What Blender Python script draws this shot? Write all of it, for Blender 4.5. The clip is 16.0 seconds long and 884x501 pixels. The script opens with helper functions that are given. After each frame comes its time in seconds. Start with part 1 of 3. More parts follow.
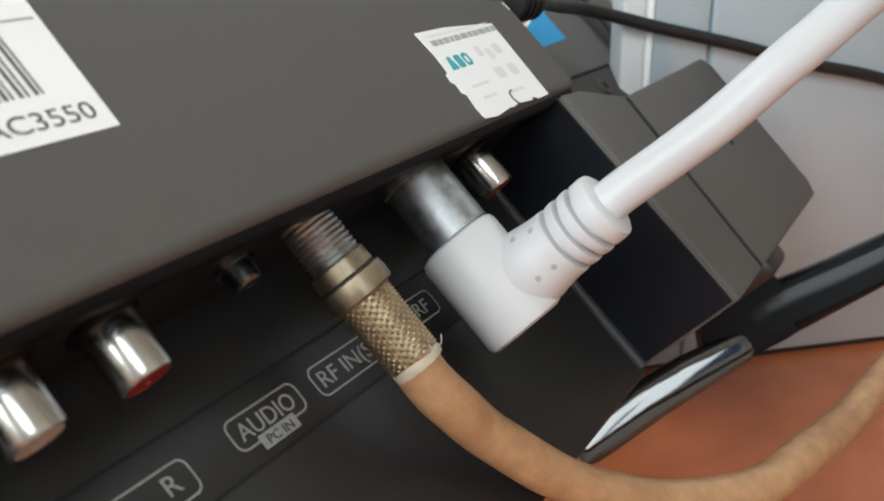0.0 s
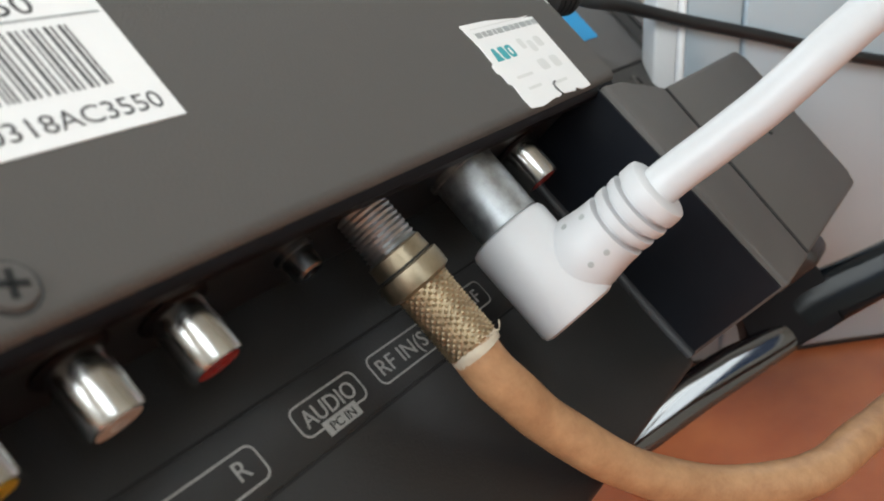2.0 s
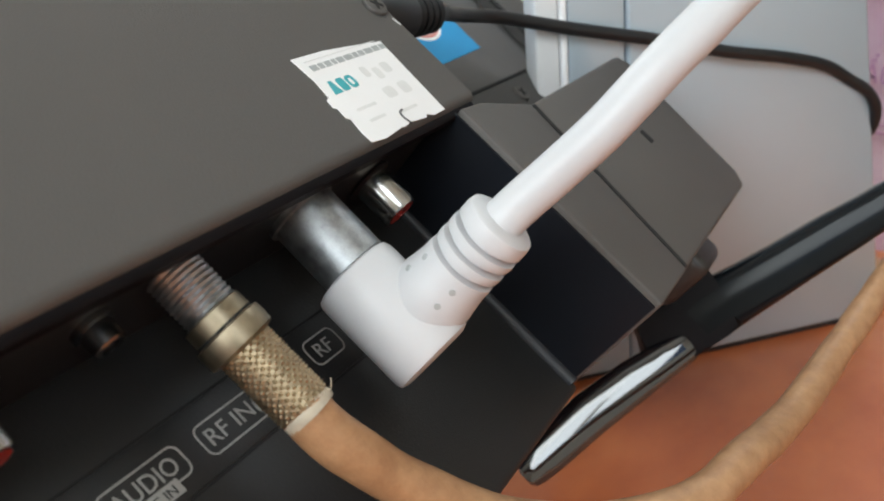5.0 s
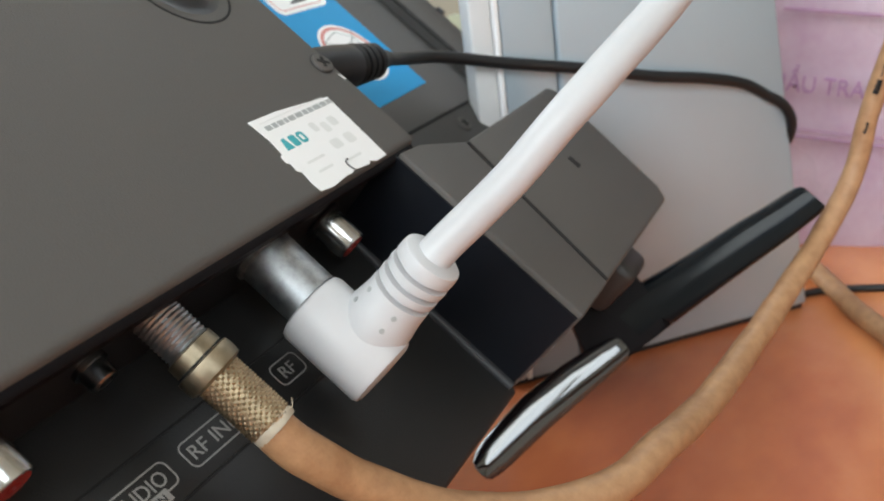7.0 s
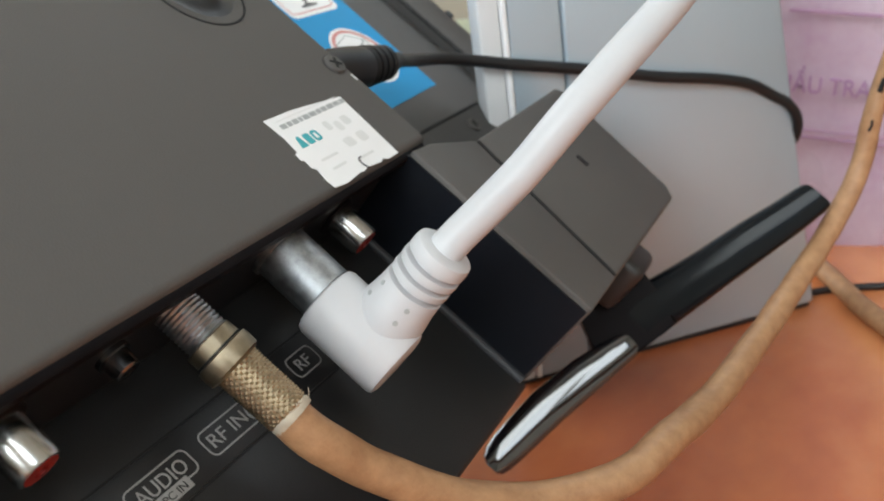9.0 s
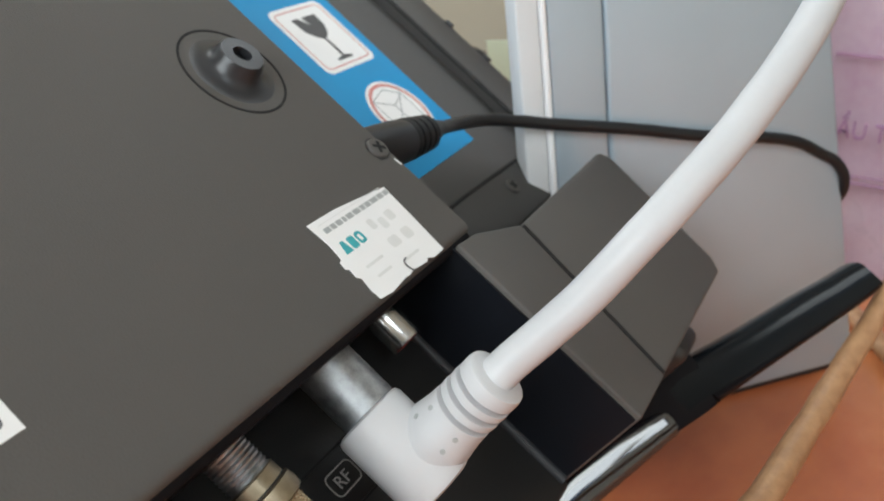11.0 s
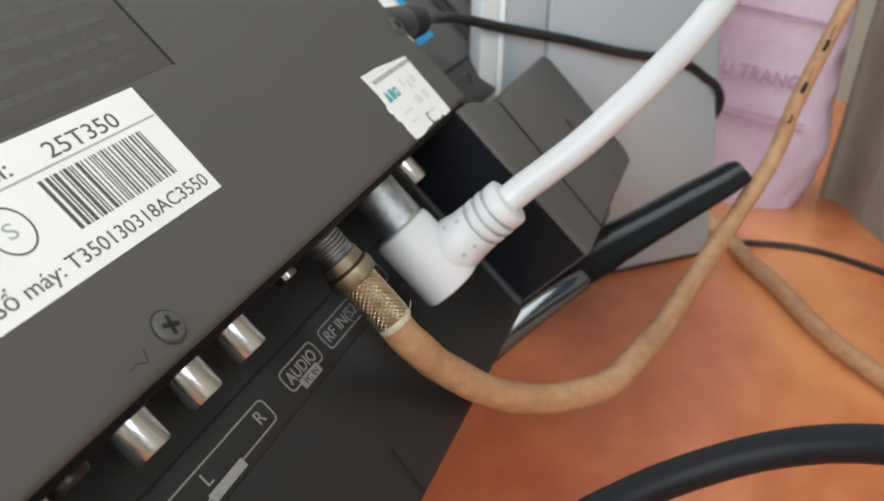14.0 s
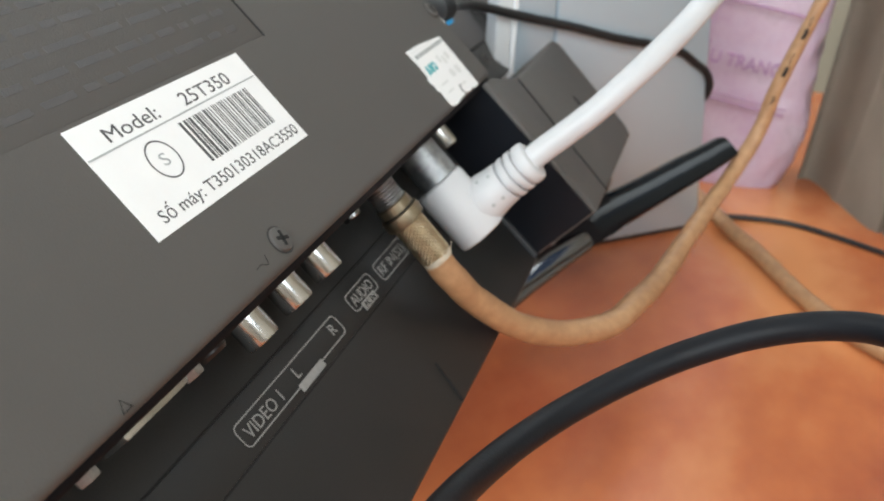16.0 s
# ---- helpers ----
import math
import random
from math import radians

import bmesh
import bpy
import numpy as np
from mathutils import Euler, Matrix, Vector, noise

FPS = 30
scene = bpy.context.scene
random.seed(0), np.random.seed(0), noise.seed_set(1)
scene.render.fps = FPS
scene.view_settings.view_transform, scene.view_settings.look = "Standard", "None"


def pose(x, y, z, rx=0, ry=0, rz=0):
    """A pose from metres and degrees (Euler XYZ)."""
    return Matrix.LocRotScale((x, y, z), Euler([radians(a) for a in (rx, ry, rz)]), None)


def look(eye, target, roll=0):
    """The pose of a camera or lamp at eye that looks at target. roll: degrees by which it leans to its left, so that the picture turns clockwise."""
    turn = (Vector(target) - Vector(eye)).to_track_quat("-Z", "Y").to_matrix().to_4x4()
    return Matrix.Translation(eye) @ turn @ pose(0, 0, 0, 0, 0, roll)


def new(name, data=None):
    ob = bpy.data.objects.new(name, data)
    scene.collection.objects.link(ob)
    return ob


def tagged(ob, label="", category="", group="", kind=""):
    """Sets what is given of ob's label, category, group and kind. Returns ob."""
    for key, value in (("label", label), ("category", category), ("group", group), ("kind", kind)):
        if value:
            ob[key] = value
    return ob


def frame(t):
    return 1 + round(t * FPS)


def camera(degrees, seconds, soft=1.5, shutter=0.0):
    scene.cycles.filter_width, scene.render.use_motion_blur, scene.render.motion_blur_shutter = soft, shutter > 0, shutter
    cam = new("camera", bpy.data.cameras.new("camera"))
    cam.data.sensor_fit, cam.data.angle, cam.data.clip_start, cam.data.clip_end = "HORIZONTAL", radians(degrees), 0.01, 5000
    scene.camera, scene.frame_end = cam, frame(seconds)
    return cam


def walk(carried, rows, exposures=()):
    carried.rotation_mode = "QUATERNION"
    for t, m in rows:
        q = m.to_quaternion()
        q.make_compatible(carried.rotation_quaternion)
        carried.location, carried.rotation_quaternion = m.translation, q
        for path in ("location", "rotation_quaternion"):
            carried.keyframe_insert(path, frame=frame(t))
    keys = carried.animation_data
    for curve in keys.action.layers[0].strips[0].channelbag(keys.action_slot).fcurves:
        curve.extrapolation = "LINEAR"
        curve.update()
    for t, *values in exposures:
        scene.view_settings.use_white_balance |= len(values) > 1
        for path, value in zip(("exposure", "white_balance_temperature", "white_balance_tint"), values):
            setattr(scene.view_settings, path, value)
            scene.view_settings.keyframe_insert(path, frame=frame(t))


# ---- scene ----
cam = camera(49.12, 16.0, soft=2.0)
cam.data.dof.use_dof, cam.data.dof.focus_distance, cam.data.dof.aperture_fstop = True, 0.19, 30.0
# seconds, place in metres, turn in degrees
PATH = [
    (0.0, -0.0865, -0.0982, 0.1616, 69.56, 0.19, -60.14),
    (0.5, -0.0871, -0.0941, 0.1571, 69.81, 0.52, -60.26),
    (1.0, -0.0879, -0.0927, 0.1549, 70.03, 0.93, -60.03),
    (1.5, -0.0883, -0.0933, 0.1574, 69.97, 1.25, -59.91),
    (2.0, -0.0916, -0.0939, 0.1578, 70.38, 1.81, -59.59),
    (2.5, -0.0966, -0.0937, 0.1527, 70.42, 1.92, -59.09),
    (3.0, -0.0991, -0.0940, 0.1527, 69.53, 1.73, -57.91),
    (3.5, -0.0975, -0.0939, 0.1544, 69.07, 1.27, -57.89),
    (4.0, -0.0840, -0.0990, 0.1603, 69.14, 1.85, -58.40),
    (4.5, -0.0715, -0.1052, 0.1614, 70.30, 3.72, -61.37),
    (5.0, -0.0707, -0.1065, 0.1607, 70.14, 4.63, -63.20),
    (7.5, -0.0956, -0.1282, 0.1778, 70.07, 7.11, -65.32),
    (8.0, -0.0996, -0.1280, 0.1743, 70.53, 7.49, -65.22),
    (10.5, -0.0802, -0.1237, 0.1867, 69.25, 6.17, -64.19),
    (11.0, -0.0788, -0.1140, 0.2007, 68.79, 6.04, -63.86),
    (11.5, -0.0794, -0.1139, 0.2047, 68.79, 5.63, -63.36),
    (12.0, -0.0869, -0.1089, 0.1985, 68.65, 5.33, -63.53),
    (12.5, -0.0993, -0.0951, 0.1890, 66.52, 1.39, -65.64),
    (13.0, -0.1089, -0.0935, 0.2009, 65.60, -0.33, -68.51),
    (13.5, -0.1278, -0.0952, 0.2062, 64.79, -1.04, -70.95),
    (14.0, -0.1555, -0.0943, 0.2048, 64.50, -1.66, -71.92),
    (14.5, -0.1810, -0.0914, 0.2094, 64.03, -2.35, -72.61),
    (15.0, -0.2014, -0.0901, 0.2100, 64.32, -2.87, -72.57),
    (15.5, -0.2034, -0.0892, 0.2103, 64.41, -2.92, -72.61),
    (16.0, -0.2022, -0.0937, 0.2103, 64.26, -2.55, -72.58),
]
EXPOSE = [(0.0, 0.0), (1.5, 0.02), (3.0, 0.22), (4.0, 0.15), (5.0, 0.08), (8.0, 0.03), (10.5, -0.06), (12.0, -0.1), (13.0, 0.0), (14.5, 0.02), (16.0, 0.1)]
walk(cam, [(t, pose(*p)) for t, *p in PATH], EXPOSE)
scene.view_settings.exposure = 0.0


# ---- light ----
world = bpy.data.worlds.new("sky")
scene.world = world
world.use_nodes = True
_nt = world.node_tree
_sky = _nt.nodes.new("ShaderNodeTexSky")
_sky.sky_type, _sky.sun_disc = "NISHITA", False
_sky.sun_elevation, _sky.sun_rotation = radians(40), radians(60)
_nt.links.new(_sky.outputs["Color"], _nt.nodes["Background"].inputs["Color"])
_nt.nodes["Background"].inputs["Strength"].default_value = 0.12


def area(name, m, sx, sy, power, colour):
    data = bpy.data.lights.new(name, "AREA")
    data.shape, data.size, data.size_y, data.energy, data.color = "RECTANGLE", sx, sy, power, colour
    ob = new(name, data)
    ob.matrix_world = m
    return ob


EAST_POWER, WEST_POWER, NORTH_POWER, SOUTH_POWER = 6.5, 34.0, 23.0, 9.5
DAY = (0.88, 0.95, 0.97)
area("daylight_east", look((0.96, -0.33, 1.12), (0.05, -0.1, 0.0)), 0.8, 0.62, EAST_POWER, DAY)
area("daylight_west", look((-1.52, 0.05, 0.95), (0.05, 0, 0.1)), 1.3, 0.95, WEST_POWER, DAY)
area("daylight_north", look((0.3, 1.42, 1.0), (0.1, 0, 0.05)), 1.3, 0.95, NORTH_POWER, DAY)
area("daylight_south", look((-1.12, -1.45, 1.36), (0.1, 0, 0.1)), 0.78, 0.66, SOUTH_POWER, DAY)

# ---- materials ----


def mat(name, colour, rough=0.5, metal=0.0, var=0.12, scale=60.0, fine=900.0, bump=0.0, coarse_bump=0.0, coat=0.0, second=None, spread=0.0, spec=0.5):
    """Procedural surface: two scales of noise in colour, roughness and relief."""
    m = bpy.data.materials.new(name)
    m.use_nodes = True
    nt = m.node_tree
    n, link = nt.nodes, nt.links.new
    b = n["Principled BSDF"]
    b.inputs["Metallic"].default_value = metal
    b.inputs["Coat Weight"].default_value = coat
    b.inputs["Specular IOR Level"].default_value = spec
    tex = n.new("ShaderNodeTexCoord")
    big, small = n.new("ShaderNodeTexNoise"), n.new("ShaderNodeTexNoise")
    big.inputs["Scale"].default_value, small.inputs["Scale"].default_value = scale, fine
    big.inputs["Detail"].default_value = 5.0
    for t in (big, small):
        link(tex.outputs["Object"], t.inputs["Vector"])
    mix = n.new("ShaderNodeMix")
    mix.data_type = "RGBA"
    lo = second or tuple(c * (1 - var) for c in colour)
    hi = colour if second else tuple(min(1, c * (1 + var)) for c in colour)
    mix.inputs["A"].default_value, mix.inputs["B"].default_value = (*lo, 1), (*hi, 1)
    add = n.new("ShaderNodeMath")
    add.operation = "MULTIPLY_ADD"
    add.inputs[1].default_value = 0.35
    link(small.outputs["Fac"], add.inputs[0])
    sub = n.new("ShaderNodeMapRange")
    sub.inputs["From Min"].default_value, sub.inputs["From Max"].default_value = 0.3, 0.7
    sub.inputs["To Max"].default_value = 0.65
    link(big.outputs["Fac"], sub.inputs["Value"])
    link(sub.outputs["Result"], add.inputs[2])
    link(add.outputs[0], mix.inputs["Factor"])
    link(mix.outputs["Result"], b.inputs["Base Color"])
    r = n.new("ShaderNodeMapRange")
    r.inputs["To Min"].default_value, r.inputs["To Max"].default_value = max(0.02, rough * (0.85 - spread)), min(1, rough * (1.15 + spread))
    link(big.outputs["Fac"], r.inputs["Value"])
    link(r.outputs["Result"], b.inputs["Roughness"])
    last = None
    for t, s, dist in ((small, bump, 0.0002), (big, coarse_bump, 0.002)):
        if s:
            bp = n.new("ShaderNodeBump")
            bp.inputs["Strength"].default_value, bp.inputs["Distance"].default_value = s, dist
            link(t.outputs["Fac"], bp.inputs["Height"])
            if last:
                link(last.outputs["Normal"], bp.inputs["Normal"])
            last = bp
    if last:
        link(last.outputs["Normal"], b.inputs["Normal"])
    return m


GREY = mat("grey_textured_plastic", (0.083, 0.0765, 0.071), 0.62, var=0.08, scale=40, fine=2200, bump=0.5)
DARK = mat("charcoal_plastic", (0.0145, 0.0148, 0.0155), 0.5, var=0.12, scale=40, fine=2200, bump=0.35)
WORN = mat("worn_raised_text", (0.05, 0.045, 0.044), 0.5, var=0.2, scale=120, fine=2200, bump=0.4)
DARK_GREY = mat("dark_grey_plastic", (0.04, 0.038, 0.037), 0.4, var=0.1, scale=40, fine=2200, bump=0.2)
BOSS = mat("smooth_dark_plastic", (0.026, 0.027, 0.03), 0.3, var=0.15, scale=40, fine=1800, bump=0.1)
SHELL = mat("dark_shell_plastic", (0.058, 0.055, 0.053), 0.55, var=0.1, scale=40, fine=2200, bump=0.45)
BLACK = mat("black_plastic", (0.012, 0.012, 0.014), 0.35, var=0.2, scale=50, fine=1500, bump=0.1)
GLOSS = mat("glossy_black_plastic", (0.008, 0.008, 0.01), 0.07, var=0.2, scale=30, coat=1.0, spec=1.0)
SATIN = mat("satin_black_plastic", (0.006, 0.005, 0.006), 0.5, var=0.2, scale=60, fine=1800, bump=0.15, spec=0.1)
FOOT = mat("glossy_blue_black_plastic", (0.005, 0.007, 0.009), 0.12, var=0.2, scale=40, spec=0.22)
EDGE = mat("satin_edge_plastic", (0.014, 0.0155, 0.019), 0.5, var=0.15, scale=60, fine=1800, bump=0.1)
# blue in this black stands in for sky reflected off the recess wall
RECESS = mat("black_satin_sky_tint_plastic", (0.006, 0.0075, 0.011), 0.36, var=0.2, scale=60, fine=1800, bump=0.12, spec=0.3)
GROOVE = mat("groove_black", (0.006, 0.006, 0.006), 0.8)
CHROME = mat("nickel_plate", (0.56, 0.55, 0.53), 0.19, metal=1.0, var=0.06, scale=300, fine=2500, spread=0.3, bump=0.04)
DARK_CHROME = mat("dark_nickel", (0.22, 0.22, 0.225), 0.2, metal=1.0, var=0.2, scale=300, fine=2500, spread=0.3, bump=0.05)
THREAD = mat("threaded_nickel", (0.44, 0.45, 0.46), 0.4, metal=1.0, var=0.2, scale=400, fine=2500, spread=0.3)
DULL = mat("dull_zinc", (0.36, 0.375, 0.385), 0.46, metal=1.0, var=0.45, scale=420, fine=2500, spread=0.35, bump=0.22)
BRASS = mat("tarnished_brass", (0.3, 0.25, 0.175), 0.4, metal=1.0, var=0.3, scale=400, fine=2500, spread=0.25, bump=0.1)
KNURL = mat("knurled_bronze", (0.4, 0.325, 0.215), 0.42, metal=1.0, var=0.3, scale=400, fine=2500, spread=0.2)
WHITE = mat("white_moulded_plastic", (0.57, 0.575, 0.59), 0.45, var=0.03, scale=60, fine=1200, bump=0.08)
CABLE_WHITE = mat("white_cable_jacket", (0.54, 0.545, 0.56), 0.42, var=0.04, scale=60, fine=1200, bump=0.06)
TAN = mat("dirty_tan_cable_jacket", (0.505, 0.292, 0.148), 0.5, second=(0.3, 0.15, 0.072), scale=230, fine=1500, bump=0.4, coarse_bump=0.16)
RUBBER = mat("black_cable_rubber", (0.007, 0.0075, 0.009), 0.45, var=0.2, scale=90, fine=1400, bump=0.2)
HEAVY_RUBBER = mat("heavy_cable_rubber", (0.007, 0.008, 0.0105), 0.5, var=0.25, scale=90, fine=1400, bump=0.3, spec=0.2)
PAPER = mat("white_label_paper", (0.86, 0.86, 0.86), 0.5, var=0.03, scale=80, fine=1500, bump=0.05)
INK = mat("black_label_ink", (0.07, 0.07, 0.072), 0.6, var=0.2, scale=500)
SOFT_GREY = mat("grey_ink_and_dimple_shade", (0.38, 0.4, 0.4), 0.6, var=0.15, scale=500)
GHOST = mat("faded_ink", (0.73, 0.735, 0.725), 0.55, var=0.05, scale=300)
TEAL = mat("teal_ink", (0.03, 0.36, 0.4), 0.5, var=0.15, scale=500)
PRINT = mat("pale_grey_screen_print", (0.3, 0.3, 0.29), 0.6, var=0.15, scale=600)
BLUE = mat("blue_sticker_vinyl", (0.0, 0.28, 0.6), 0.55, var=0.05, scale=60, spec=0.3)
RED_INK = mat("red_ink", (0.6, 0.22, 0.2), 0.5)
RED = mat("red_jack_insulator", (0.28, 0.02, 0.015), 0.4)
YELLOW = mat("yellow_jack_insulator", (0.5, 0.34, 0.02), 0.4)
FRAY = mat("frayed_insulation", (0.5, 0.44, 0.34), 0.7, var=0.15, scale=400)
IVORY = mat("white_jack_insulator", (0.5, 0.42, 0.36), 0.4)
SILVER = mat("silver_painted_metal", (0.46, 0.55, 0.62), 0.36, metal=0.4, var=0.04, scale=25, fine=1500, bump=0.1)
PALE = mat("pale_grey_paint", (0.66, 0.67, 0.68), 0.45, var=0.04, scale=25, fine=1500, bump=0.1)
WHITE_TRIM = mat("white_edge_trim", (0.85, 0.85, 0.86), 0.35, var=0.03)
PINK = mat("pink_plastic_film", (0.45, 0.3, 0.41), 0.3, second=(0.58, 0.48, 0.55), scale=30, fine=240, coarse_bump=0.9, spread=0.3)
PURPLE = mat("purple_print", (0.36, 0.2, 0.36), 0.4, var=0.15)
LILAC = mat("faded_lilac_print", (0.4, 0.24, 0.37), 0.4, var=0.15)
BEIGE = mat("beige_cloth", (0.33, 0.285, 0.235), 0.85, var=0.15, scale=30, fine=1800, bump=0.5)
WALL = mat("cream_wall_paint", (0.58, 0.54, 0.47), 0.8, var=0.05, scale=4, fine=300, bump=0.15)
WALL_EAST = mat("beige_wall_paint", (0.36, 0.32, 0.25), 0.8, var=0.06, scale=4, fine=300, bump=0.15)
CEIL = mat("white_ceiling_paint", (0.8, 0.79, 0.76), 0.85, var=0.03, scale=4, fine=300, bump=0.1)
FLOOR = mat("floor_tile", (0.45, 0.42, 0.38), 0.35, var=0.08, scale=5, fine=200)
GREEN_PAPER = mat("pale_green_paper", (0.56, 0.66, 0.5), 0.7, var=0.06, scale=40)


def wood():
    m = bpy.data.materials.new("varnished_orange_wood")
    m.use_nodes = True
    n, link = m.node_tree.nodes, m.node_tree.links.new
    b = n["Principled BSDF"]
    tex = n.new("ShaderNodeTexCoord")
    mp = n.new("ShaderNodeMapping")
    mp.inputs["Scale"].default_value = (2.2, 3.6, 3.0)
    mp.inputs["Rotation"].default_value = (0, 0, radians(35))
    link(tex.outputs["Object"], mp.inputs["Vector"])
    a, g = n.new("ShaderNodeTexNoise"), n.new("ShaderNodeTexNoise")
    a.inputs["Scale"].default_value, a.inputs["Detail"].default_value, a.inputs["Distortion"].default_value = 2.0, 3.0, 0.5
    g.inputs["Scale"].default_value, g.inputs["Detail"].default_value = 26.0, 4.0
    for t in (a, g):
        link(mp.outputs["Vector"], t.inputs["Vector"])
    ramp = n.new("ShaderNodeValToRGB")
    e = ramp.color_ramp.elements
    e[0].position, e[0].color = 0.34, (0.36, 0.085, 0.036, 1)
    e[1].position, e[1].color = 0.67, (0.74, 0.3, 0.12, 1)
    mid = e.new(0.5)
    mid.color = (0.55, 0.165, 0.06, 1)
    add = n.new("ShaderNodeMath")
    add.operation = "MULTIPLY_ADD"
    add.inputs[1].default_value = 0.13
    off = n.new("ShaderNodeMath")
    off.operation = "SUBTRACT"
    off.inputs[1].default_value = 0.065
    link(g.outputs["Fac"], add.inputs[0])
    link(a.outputs["Fac"], add.inputs[2])
    link(add.outputs[0], off.inputs[0])
    link(off.outputs[0], ramp.inputs["Fac"])
    link(ramp.outputs["Color"], b.inputs["Base Color"])
    b.inputs["Roughness"].default_value = 0.27
    bp = n.new("ShaderNodeBump")
    bp.inputs["Strength"].default_value, bp.inputs["Distance"].default_value = 0.08, 0.0004
    link(g.outputs["Fac"], bp.inputs["Height"])
    link(bp.outputs["Normal"], b.inputs["Normal"])
    return m


WOOD = wood()

# ---- building helpers ----
K = 0.0014          # metres in one unit of the plan
TILT = -47.0        # the television is tipped forward on its feet
TVM = pose(0, 0, 95 * K, TILT)


def mesh_of(name, bm, material, smooth=35):
    bmesh.ops.recalc_face_normals(bm, faces=bm.faces)
    for f in bm.faces:
        f.smooth = True
    for e in bm.edges:
        if len(e.link_faces) == 2 and e.calc_face_angle(0) > radians(smooth):
            e.smooth = False
    me = bpy.data.meshes.new(name)
    bm.to_mesh(me)
    bm.free()
    me.materials.append(material)
    return me


def part(name, bm, material, parent, label=""):
    ob = new(name, mesh_of(name, bm, material))
    ob.parent = parent
    return tagged(ob, label)


def thing(name, m, label, category, group="", kind=""):
    ob = new(name)
    ob.empty_display_size = 0.01
    ob.matrix_world = m
    return tagged(ob, label, category, group, kind)


def solid(name, bm, material, m, label, category, kind=""):
    ob = new(name, mesh_of(name, bm, material))
    ob.matrix_world = m
    return tagged(ob, label, category, "", kind)


def bevel(bm, width, segments=3, edges=None):
    bmesh.ops.bevel(bm, geom=list(edges or bm.edges), offset=width, segments=segments, profile=0.5, affect="EDGES", clamp_overlap=True)
    return bm


def box(x0, x1, y0, y1, z0, z1, r=0.0, seg=3, k=K):
    """A block in plan units, its edges rounded."""
    bm = bmesh.new()
    bmesh.ops.create_cube(bm, size=1.0)
    for v in bm.verts:
        v.co = Vector((x0 + (v.co.x + 0.5) * (x1 - x0), y0 + (v.co.y + 0.5) * (y1 - y0), z0 + (v.co.z + 0.5) * (z1 - z0))) * k
    return bevel(bm, r * k, seg) if r else bm


def prism(points, y0, y1, r=0.0, seg=2):
    """A plate with the outline points (x, z), from y0 to y1."""
    bm = bmesh.new()
    a = [bm.verts.new((x * K, y0 * K, z * K)) for x, z in points]
    b = [bm.verts.new((x * K, y1 * K, z * K)) for x, z in points]
    bm.faces.new(a)
    bm.faces.new(b[::-1])
    for i in range(len(a)):
        j = (i + 1) % len(a)
        bm.faces.new((a[i], a[j], b[j], b[i]))
    return bevel(bm, r * K, seg) if r else bm


def profile_x(points, x0, x1):
    """A section (y, z) drawn out along x."""
    bm = bmesh.new()
    a = [bm.verts.new((x0 * K, y * K, z * K)) for y, z in points]
    b = [bm.verts.new((x1 * K, y * K, z * K)) for y, z in points]
    bm.faces.new(a), bm.faces.new(b[::-1])
    for i in range(len(a)):
        j = (i + 1) % len(a)
        bm.faces.new((a[i], a[j], b[j], b[i]))
    return bm


def profile_fillet(x, y, r, z0, z1, n=6):
    """A quarter-round bead along z in the corner at x, y."""
    pts = [(x, y)] + [(x - r * math.cos(i * math.pi / 2 / n), y - r * math.sin(i * math.pi / 2 / n)) for i in range(n + 1)]
    bm = bmesh.new()
    a = [bm.verts.new((q * K, w * K, z0 * K)) for q, w in pts]
    b = [bm.verts.new((q * K, w * K, z1 * K)) for q, w in pts]
    bm.faces.new(a), bm.faces.new(b[::-1])
    for i in range(len(a)):
        j = (i + 1) % len(a)
        bm.faces.new((a[i], a[j], b[j], b[i]))
    return bm


def round_rect(x0, x1, z0, z1, r, n=5):
    pts = []
    for cx, cz, a in ((x1 - r, z1 - r, 0), (x0 + r, z1 - r, 90), (x0 + r, z0 + r, 180), (x1 - r, z0 + r, 270)):
        for i in range(n + 1):
            t = radians(a + 90 * i / n)
            pts.append((cx + r * math.cos(t), cz + r * math.sin(t)))
    return pts


def outline(pts, w, y0, y1):
    """A closed line of width w along an outline."""
    bm = bmesh.new()
    n = len(pts)
    cx, cz = sum(p[0] for p in pts) / n, sum(p[1] for p in pts) / n
    inner = []
    for i, (x, z) in enumerate(pts):
        a, b = pts[i - 1], pts[(i + 1) % n]
        t = Vector((b[0] - a[0], b[1] - a[1])).normalized()
        q = Vector((-t.y, t.x))
        if q.dot(Vector((cx - x, cz - z))) < 0:
            q = -q
        inner.append((x + q.x * w, z + q.y * w))
    rows = [[bm.verts.new((x * K, y * K, z * K)) for x, z in ps] for ps, y in ((pts, y1), (pts, y0), (inner, y0), (inner, y1))]
    for r0, r1 in zip(rows, rows[1:] + rows[:1]):
        for i in range(n):
            j = (i + 1) % n
            bm.faces.new((r0[i], r0[j], r1[j], r1[i]))
    return bm


